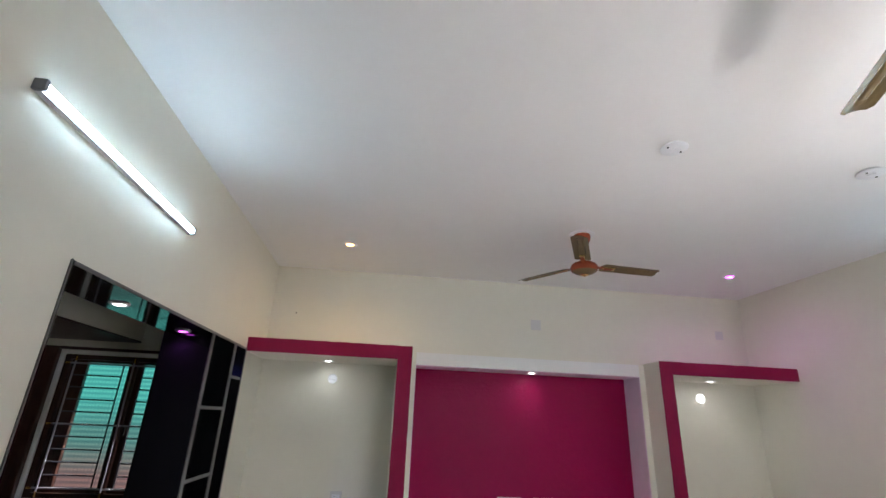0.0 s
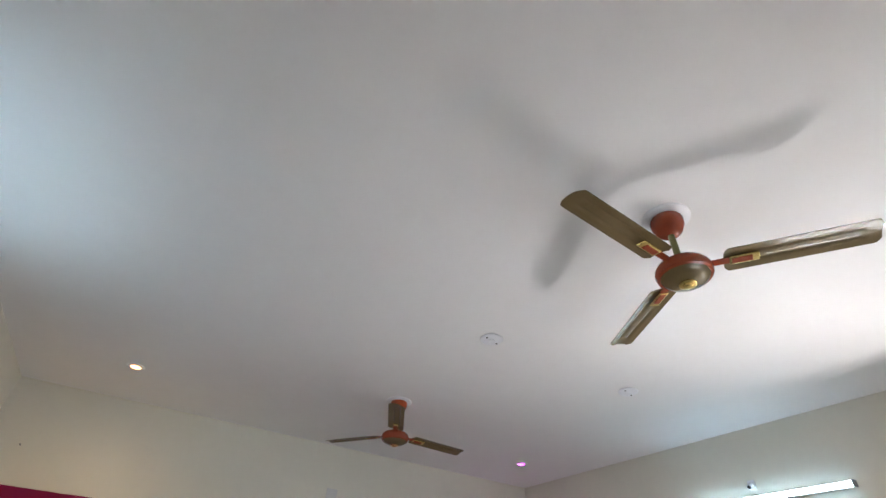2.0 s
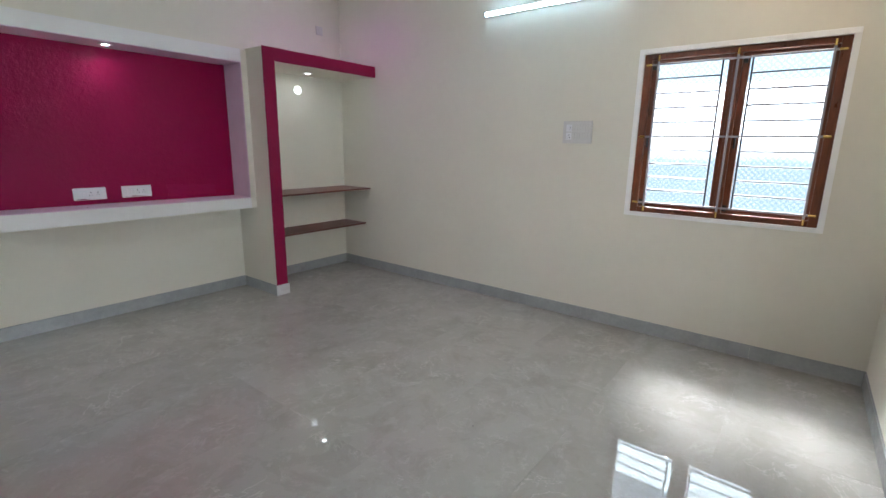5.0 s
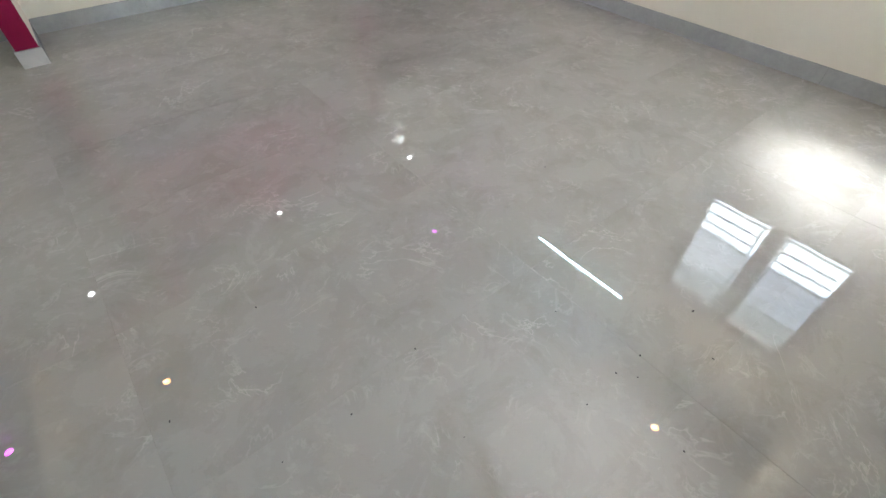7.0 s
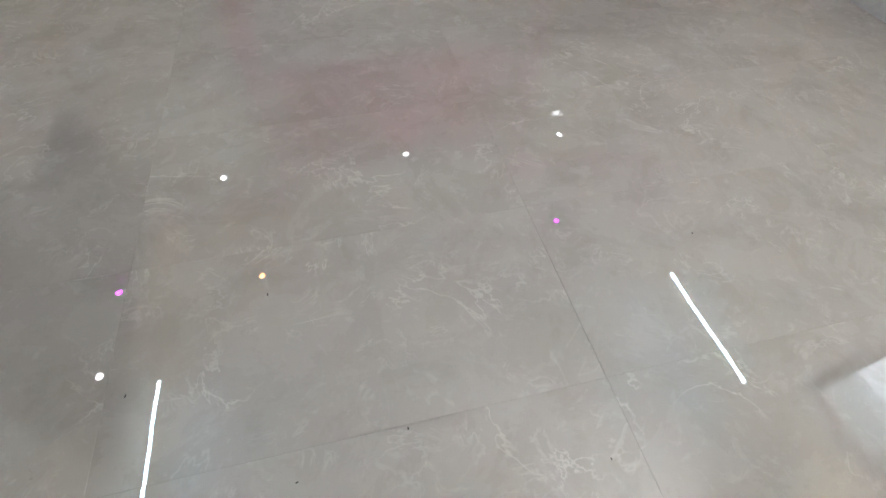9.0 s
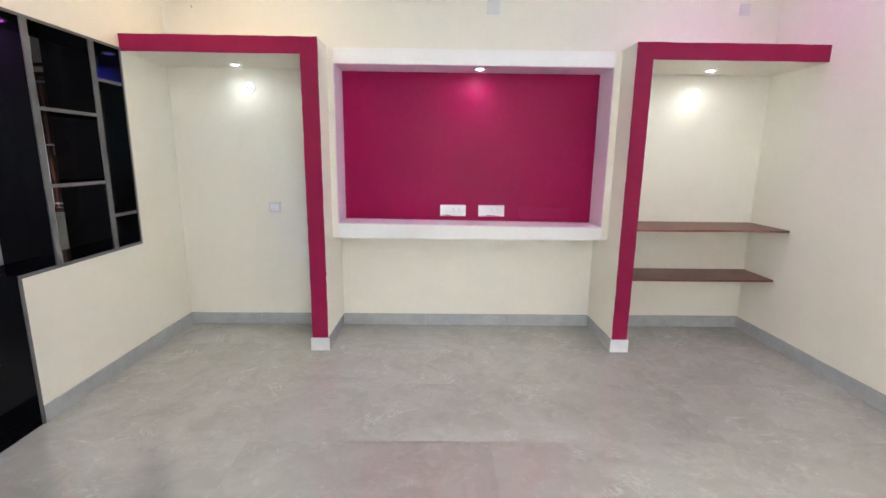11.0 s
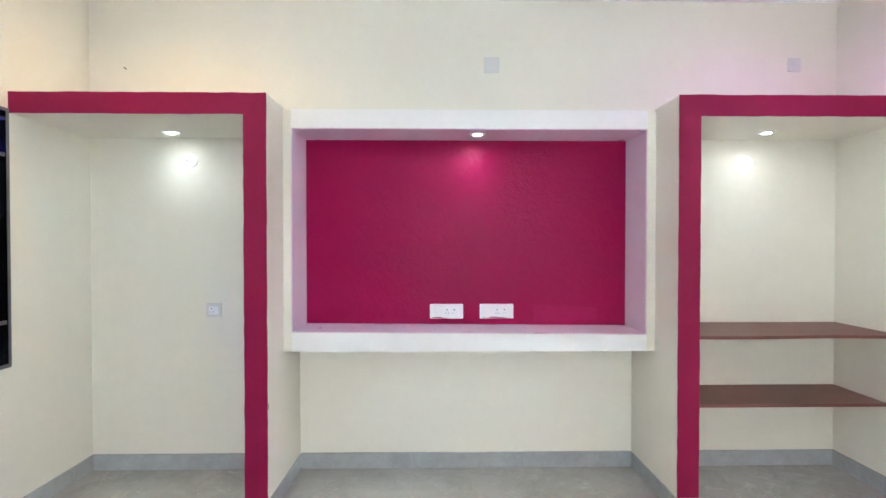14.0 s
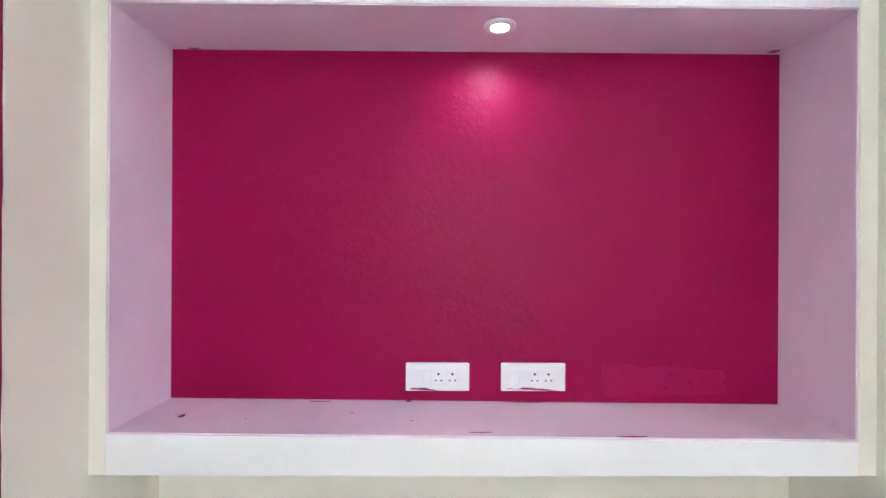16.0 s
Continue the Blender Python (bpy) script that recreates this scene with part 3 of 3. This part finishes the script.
# ---- ceiling fans ----


def fan_blade(name, angle, drop, parent):
    """A pressed metal blade with two long ribs, rounded corners and a slight twist."""
    bm = bmesh.new()
    r0, r1, nu, nv = 0.135, 0.592, 40, 20
    grid = []
    for i in range(nu + 1):
        k = i / nu
        r = r0 + (r1 - r0) * k
        half = 0.056 - 0.003 * k
        d0, d1 = (r - r0), (r1 - r)
        for d in (d0, d1):
            if d < 0.02:
                half -= 0.02 - math.sqrt(max(0.0, 0.02 ** 2 - (0.02 - d) ** 2))
        row = []
        for j in range(nv + 1):
            s = 2 * j / nv - 1
            rib = 0.0035 if 0.2 < abs(s) < 0.5 and 0.2 < k < 0.9 or abs(s) < 0.5 and 0.86 < k < 0.9 else 0.0
            row.append((r, s * half, rib + 0.006 * (1 - s * s)))
        grid.append(row)
    top = [[bm.verts.new(p) for p in row] for row in grid]
    low = [[bm.verts.new((p[0], p[1], p[2] - 0.0022)) for p in row] for row in grid]
    for i in range(nu):
        for j in range(nv):
            bm.faces.new((top[i][j], top[i + 1][j], top[i + 1][j + 1], top[i][j + 1]))
            bm.faces.new((low[i][j], low[i][j + 1], low[i + 1][j + 1], low[i + 1][j]))
    ring_t = [top[i][0] for i in range(nu + 1)] + top[nu][1:] + [top[i][nv] for i in range(nu - 1, -1, -1)] + top[0][nv - 1:0:-1]
    ring_l = [low[i][0] for i in range(nu + 1)] + low[nu][1:] + [low[i][nv] for i in range(nu - 1, -1, -1)] + low[0][nv - 1:0:-1]
    for i in range(len(ring_t)):
        j = (i + 1) % len(ring_t)
        bm.faces.new((ring_t[i], ring_l[i], ring_l[j], ring_t[j]))
    bmesh.ops.recalc_face_normals(bm, faces=bm.faces)
    turn = pose(0, 0, drop, 0, 0, angle) @ pose(0, 0, 0, -9, 0, 0)
    bmesh.ops.transform(bm, matrix=turn, verts=bm.verts)
    blade = part(name, bm, "olive", parent, "olive-brown blade with pressed ribs", smooth=True)
    bm = block(0.075, 0.2, -0.014, 0.014, -0.006, 0.0, bevel=0.002)
    bmesh.ops.transform(bm, matrix=turn, verts=bm.verts)
    part("blade_arm", bm, "copper", blade, "copper-red blade bracket")
    bm = block(0.15, 0.245, -0.019, 0.019, -0.010, -0.001, bevel=0.004)
    bmesh.ops.transform(bm, matrix=turn, verts=bm.verts)
    part("blade_badge", bm, "brass", blade, "gold trim on the blade root")
    bm = block(0.158, 0.222, -0.012, 0.012, -0.0125, -0.009, bevel=0.002)
    bmesh.ops.transform(bm, matrix=turn, verts=bm.verts)
    part("badge_inlay", bm, "copper", blade, "red inlay in the gold trim")
    return blade


def ceiling_fan(x, y, first):
    t = thing("ceiling_fan", (x, y, H), "olive-brown three-blade ceiling fan with copper-red motor", "ceiling fan", "ceiling fans")
    part("ceiling_plate", lathe([(0, 0), (0.092, 0), (0.092, -0.006), (0.085, -0.009), (0, -0.009)]), "plastic", t, "white round ceiling plate", True)
    part("canopy", lathe([(0, -0.009), (0.058, -0.009), (0.063, -0.02), (0.06, -0.045), (0.046, -0.075), (0.03, -0.088), (0.018, -0.092), (0, -0.092)]), "copper", t, "copper-red canopy cup", True)
    part("down_rod", lathe([(0, -0.09), (0.0125, -0.09), (0.0125, -0.21), (0, -0.21)], 20), "rod_green", t, "short olive down rod", True)
    motor = part("motor", lathe([(0, -0.2), (0.024, -0.2), (0.03, -0.212), (0.043, -0.22), (0.066, -0.23), (0.088, -0.243), (0.097, -0.258), (0.099, -0.272), (0.092, -0.286), (0, -0.286)], 48), "copper", t, "copper-red motor housing", True)
    part("motor_cap", lathe([(0.083, -0.28), (0.085, -0.289), (0.077, -0.302), (0.057, -0.313), (0.03, -0.319), (0, -0.321)], 48), "olive", motor, "olive-brown domed underside", True)
    part("motor_ring", lathe([(0.091, -0.28), (0.095, -0.287), (0.088, -0.294), (0.083, -0.29), (0.085, -0.282)], 48), "copper", motor, "", True)
    part("boss", lathe([(0.029, -0.316), (0.03, -0.323), (0.023, -0.326), (0.017, -0.325), (0.014, -0.331), (0, -0.334)], 32), "brass", motor, "gold centre boss", True)
    for i in range(3):
        fan_blade("blade", first + 120 * i, -0.25, t)
    return t


ceiling_fan(2.478, -3.816, 64)
ceiling_fan(2.512, -1.410, 4)

# ---- lamps, plates and switches ----


def downlight(x, y, z, lens, label, r=0.042):
    t = thing("downlight", (x, y, z), label, "downlight", "recessed downlights")
    part("bezel", lathe([(r * 0.72, -0.002), (r * 0.8, -0.008), (r * 1.15, -0.009), (r * 1.32, -0.005), (r * 1.36, 0), (r * 0.72, 0)], 36), "plastic", t, "white round bezel", True)
    part("lens", lathe([(0, 0), (r * 0.74, 0), (r * 0.74, -0.005), (r * 0.6, -0.0075), (0, -0.008)], 32), lens, t, "", True)
    return t


downlight(0.742, -0.784, H, "lit_warm", "round recessed ceiling downlight glowing warm white")
downlight(4.203, -4.171, H, "lit_warm", "round recessed ceiling downlight glowing warm white")
downlight(4.222, -0.738, H, "lit_purple", "round recessed ceiling downlight glowing purple")
downlight(0.608, -0.163, 2.150, "lit_cool", "round downlight glowing cool white under the lintel", 0.036)
downlight(2.480, -0.200, Z1 - 0.004, "lit_cool", "round downlight glowing cool white in the recess", 0.036)
downlight(4.249, -0.216, 2.150, "lit_cool", "round downlight glowing cool white above the shelves", 0.036)
downlight(-0.168, -2.142, 2.156, "lit_cool", "round downlight glowing cool white in the granite lintel", 0.034)
downlight(-0.163, -1.395, 2.156, "lit_purple", "round downlight glowing purple in the granite lintel", 0.034)
downlight(-0.140, -0.700, 2.156, "lit_blue", "round downlight glowing blue in the granite shelf", 0.03)


def tube_light(place, label):
    """A slim batten with its back on the wall; x along the wall, -y into the room."""
    t = thing("tube_light", place, label, "tube light", "wall tube lights")
    part("housing", block(-0.595, 0.595, -0.026, 0, -0.0185, 0.0185, bevel=0.003), "plastic", t, "slim white batten housing")
    bm = bmesh.new()
    half = [(0.017 * math.cos(a), 0.014 * math.sin(a)) for a in (math.pi * i / 10 for i in range(11))]
    a = [bm.verts.new((-0.585, -0.026 - v, u)) for u, v in half]
    b = [bm.verts.new((0.585, -0.026 - v, u)) for u, v in half]
    for i in range(10):
        bm.faces.new((a[i], a[i + 1], b[i + 1], b[i]))
    bm.faces.new(a[::-1]), bm.faces.new(b), bm.faces.new((a[0], b[0], b[10], a[10]))
    bmesh.ops.recalc_face_normals(bm, faces=bm.faces)
    part("diffuser", bm, "tube", t, "lit cool white diffuser", True)
    for x in (-0.592, 0.592):
        part("end_cap", block(x - 0.008, x + 0.008, -0.042, -0.001, -0.02, 0.02, bevel=0.004), "grey_plastic", t, "grey end cap")
    return t


tube_light((0, -2.612, 2.598, 0, 0, 90), "lit cool white tube light on the cream wall")
tube_light((W, -2.584, 2.573, 0, 0, -90), "lit cool white tube light on the cream wall")


def ceiling_cap(x, y):
    t = thing("junction_cover", (x, y, H), "round white junction cover on the ceiling", "junction cover", "ceiling junction covers")
    part("disc", lathe([(0, 0), (0.058, 0), (0.058, -0.006), (0.066, -0.007), (0.066, -0.011), (0.06, -0.015), (0.02, -0.0165), (0, -0.0165)], 36), "plastic", t, "", True)
    part("knockout", lathe([(0, -0.016), (0.02, -0.016), (0.02, -0.019), (0, -0.0195)], 24), "plastic", t, "", True)
    for dx, dy in ((0.042, 0.012), (-0.042, -0.012)):
        part("screw", lathe([(0, -0.013), (0.0055, -0.013), (0.0055, -0.0185), (0, -0.019)], 12, (dx, dy, 0)), "hole", t, "dark screw head")
    return t


ceiling_cap(2.497, -2.613)
ceiling_cap(3.655, -2.58)


def round_plate(x, z, material, label):
    t = thing("round_wall_plate", (x, 0, z, 90, 0, 0), label, "wall plate", "round wall plates")
    part("disc", lathe([(0, 0), (0.043, 0), (0.043, 0.006), (0.038, 0.01), (0, 0.011)], 32), material, t, "", True)
    return t


lit = round_plate(0.647, 2.006, "plastic", "round white wall plate with two small screws")
for dx in (-0.022, 0.0, 0.018):
    part("screw", lathe([(0, 0.009), (0.004, 0.009), (0.004, 0.0125), (0, 0.013)], 10, (dx, -0.008 - dx * 0.2, 0)), "hole", lit, "small dark screw")
round_plate(4.269, 1.996, "lit_soft", "round white wall lamp glowing above the shelves")


def holes(parent, x, z, y, s=1.0):
    for dx, dz, r in ((0, 0.011, 0.0042), (-0.0095, -0.0105, 0.003), (0.0095, -0.0105, 0.003)):
        part("pin_hole", rod((x + dx * s, y - 0.0004, z + dz * s), (x + dx * s, y + 0.002, z + dz * s), r * s, 14), "hole", parent, "dark pin hole")


def socket_plate(x0, x1, z0, z1, y, label, smear):
    t = thing("socket_plate", (0, 0, 0), label, "socket plate", "recess socket plates")
    cx, cz = (x0 + x1) / 2, (z0 + z1) / 2
    part("plate", block(x0, x1, y - 0.012, y, z0, z1, bevel=0.004), "plastic", t)
    part("inner_frame", block(cx - 0.075, cx + 0.075, y - 0.0138, y - 0.011, cz - 0.028, cz + 0.028, bevel=0.001), "plastic", t)
    for i in range(2):
        a = cx - 0.072 + 0.026 * i
        part("switch", block(a, a + 0.024, y - 0.0175, y - 0.0135, cz - 0.024, cz + 0.024, bevel=0.002), "plastic", t, "white rocker switch")
    for i in range(2):
        a = cx - 0.019 + 0.047 * i
        face = part("socket_face", block(a, a + 0.045, y - 0.0158, y - 0.0135, cz - 0.024, cz + 0.024, bevel=0.0012), "plastic", t, "white three-pin socket face")
        holes(face, a + 0.0225, cz, y - 0.0158)
    rnd = random.Random(smear)
    pts = [(x0 + 0.03, z0 + 0.001)]
    n = 12
    length = 0.1 if smear == 1 else 0.19
    for i in range(n + 1):
        k = i / n
        pts.append((x0 + 0.012 + length * k, z0 + 0.002 + (0.006 + 0.006 * rnd.random()) * math.sin(math.pi * min(1, k + 0.12)) ** 0.6))
    pts.append((x0 + 0.012 + length, z0 + 0.001))
    bm = outline(pts[1:], y - 0.0127, y - 0.0121)
    bmesh.ops.triangulate(bm, faces=[f for f in bm.faces if len(f.verts) > 4])
    part("paint_smear", bm, "magenta", t, "smear of magenta paint on the plate edge")
    return t


socket_plate(2.189, 2.405, 0.981, 1.076, -0.014, "white twin-socket switch plate with magenta paint smears", 1)
socket_plate(2.513, 2.733, 0.981, 1.076, -0.014, "white twin-socket switch plate with magenta paint smears", 2)

single = thing("wall_socket", (0, 0, 0), "small white single socket with a switch on the cream wall", "wall socket")
part("plate", block(0.74, 0.838, -0.01, 0, 0.99, 1.084, bevel=0.003), "plate_grey", single)
face = part("socket_face", block(0.757, 0.797, -0.0125, -0.0095, 1.012, 1.062, bevel=0.001), "plastic", single)
holes(face, 0.777, 1.037, -0.0125, 0.95)
part("switch", block(0.799, 0.822, -0.0145, -0.0095, 1.012, 1.062, bevel=0.002), "plastic", single, "white rocker switch")

for x0, x1, z0, z1, label in ((2.54, 2.642, 2.578, 2.68, "square cream blank plate high on the wall"), (4.54, 4.625, 2.6, 2.688, "small square blank plate near the corner")):
    t = thing("blank_plate", (0, 0, 0), label, "blank plate", "blank wall plates")
    part("plate", block(x0, x1, -0.009, 0, z0, z1, bevel=0.003), "plate_grey", t)
    part("cover", block(x0 + 0.022, x1 - 0.016, -0.012, -0.0085, z0 + 0.02, z1 - 0.016, bevel=0.002), "plate_grey", t)

board = thing("switch_board", (W, -2.79, 1.475, 0, 0, -90), "white switch board with regulator knob on the cream wall", "switch board")
part("plate", block(0, 0.245, -0.012, 0, 0, 0.177, bevel=0.004), "plate_grey", board)
part("inner_frame", block(0.024, 0.221, -0.0145, -0.0115, 0.022, 0.155, bevel=0.001), "plate_grey", board)
knob = part("regulator", block(0.03, 0.078, -0.0175, -0.014, 0.095, 0.15, bevel=0.001), "plastic", board, "fan regulator module")
part("knob", rod((0.054, -0.0175, 0.122), (0.054, -0.036, 0.122), 0.016, 24), "plastic", knob, "white regulator knob", True)
for i in range(6):
    a = 0.084 + 0.022 * i
    part("switch", block(a, a + 0.02, -0.0185, -0.014, 0.098, 0.148, bevel=0.002), "plate_grey", board, "white rocker switch")
face = part("socket_face", block(0.03, 0.078, -0.0165, -0.014, 0.03, 0.086, bevel=0.001), "plastic", board)
holes(face, 0.054, 0.058, -0.0165)
for i in range(6):
    a = 0.084 + 0.022 * i
    part("switch", block(a, a + 0.02, -0.0185, -0.014, 0.032, 0.084, bevel=0.002), "plate_grey", board, "white rocker switch")

holder = thing("lamp_holder", (W, -2.547, 2.668, 0, 0, -90), "small white angled lamp holder above the tube light", "lamp holder")
part("base", block(-0.026, 0.026, -0.012, 0, -0.03, 0.03, bevel=0.004), "plastic", holder)
part("socket_cup", rod((0, -0.012, 0.0), (0.0, -0.05, -0.022), 0.017, 20), "plastic", holder, "", True)
part("cup_opening", rod((0, -0.0495, -0.0217), (0.0, -0.052, -0.0232), 0.0125, 16), "hole", holder, "dark open end")

for x, y, z, turn in ((0.235, 0, 2.592, 0), (W, -4.86, 2.45, -90)):
    t = part("wall_nail", rod((0, 0, 0), (0, -0.02, 0.004), 0.004, 8), "iron")
    t.matrix_world = pose(x, y, z, 0, 0, turn)
    tagged(t, "short dark nail driven into the cream wall", "nail", "wall nails")

# ---- skirting tiles ----


def skirting(name, a, b, out, label, tile="skirting"):
    """A run of grey tile pieces along the wall from a to b; out is the way into the room."""
    run = thing(name, (0, 0, 0), label, "skirting", kind="structure")
    a, b, out = Vector(a), Vector(b), Vector(out)
    length = (b - a).length
    n = max(1, round(length / 0.62))
    for i in range(n):
        p, q = a + (b - a) * (i / n), a + (b - a) * ((i + 1) / n)
        way = (q - p).normalized() * (0.0007 if n > 1 else 0)
        p, q = p + way, q - way
        r = q + out * 0.011
        bm = block(min(p.x, r.x), max(p.x, r.x), min(p.y, r.y), max(p.y, r.y), 0.0, 0.1)
        part("skirting_tile", bm, tile, run)


skirting("baseboard_niche", (0.011, 0), (1.216, 0), (0, -1), "grey marble-look tile skirting in the open niche")
skirting("baseboard_middle", (1.347, 0), (3.515, 0), (0, -1), "grey marble-look tile skirting under the recess")
skirting("baseboard_shelves", (3.654, 0), (4.859, 0), (0, -1), "grey marble-look tile skirting under the shelves")
skirting("baseboard_east", (W, 0), (W, S), (-1, 0), "grey marble-look tile skirting under the window")
skirting("baseboard_west", (0, 0), (0, -1.572), (1, 0), "grey marble-look tile skirting under the display shelf")
skirting("baseboard_west_door", (0, -2.812), (0, S), (1, 0), "grey marble-look tile skirting beside the doorway")
skirting("baseboard_south", (0.011, S), (4.859, S), (0, 1), "grey marble-look tile skirting on the plain wall")
for x0, x1 in ((1.216, 1.336), (3.526, 3.643)):
    skirting("baseboard_column", (x1, -0.57), (x1, -0.011), (1, 0), "grey tile skirting on the column side")
    skirting("baseboard_column", (x0, -0.57), (x0, -0.011), (-1, 0), "grey tile skirting on the column side")
    skirting("baseboard_column", (x0 - 0.011, -0.57), (x1 + 0.011, -0.57), (0, -1), "pale tile skirting on the column front", "skirting_pale")

# ---- floor tiles ----
TX, TY = 1.27, 0.635
lay = random.Random(5)
x_lines = [-0.09 + TX * i for i in range(5)]
y_lines = [-3.64 + TY * i for i in range(-3, 8)]
for xa in x_lines:
    for ya in y_lines:
        x0, x1 = max(xa, 0.0) + 0.0004, min(xa + TX, W) - 0.0004
        y0, y1 = max(ya, S) + 0.0004, min(ya + TY, 0.0) - 0.0004
        if x1 - x0 > 0.02 and y1 - y0 > 0.02:
            cx, cy = (x0 + x1) / 2, (y0 + y1) / 2
            tile = part("floor_tile", block(x0 - cx, x1 - cx, y0 - cy, y1 - cy, -0.012, 0.0), "floor", floor)
            tile.matrix_world = pose(cx, cy, 0, lay.uniform(-0.03, 0.03), lay.uniform(-0.018, 0.018))
struct("floor_beyond", block(-3.3, DEEP, S, 0.06, -0.006, 0.0), "floor", "polished grey tiled floor of the dim room", "floor")

# ---- specks of builders' dirt on the floor ----
grit = random.Random(11)
bm = bmesh.new()
for x, y in ((1.58, -3.18), (1.91, -3.65), (2.37, -3.83), (2.45, -4.11), (2.38, -4.15), (2.19, -4.11), (2.29, -4.36), (1.85, -3.96), (1.43, -3.71),
             (1.23, -3.41), (2.62, -4.26), (2.34, -4.10), (2.74, -4.12), (2.96, -3.24), (1.64, -3.71)):
    k = grit.uniform(0.0025, 0.005)
    m = Matrix.LocRotScale((x, y, 0.0012), Euler((0, 0, grit.uniform(0, 3))), (k * grit.uniform(0.8, 1.6), k * 0.7, 0.0014))
    bmesh.ops.create_icosphere(bm, subdivisions=1, radius=1, matrix=m)
tagged(part("floor_grit", bm, "hole"), "scattered dark specks of grit on the floor tiles", "grit", kind="stuff")
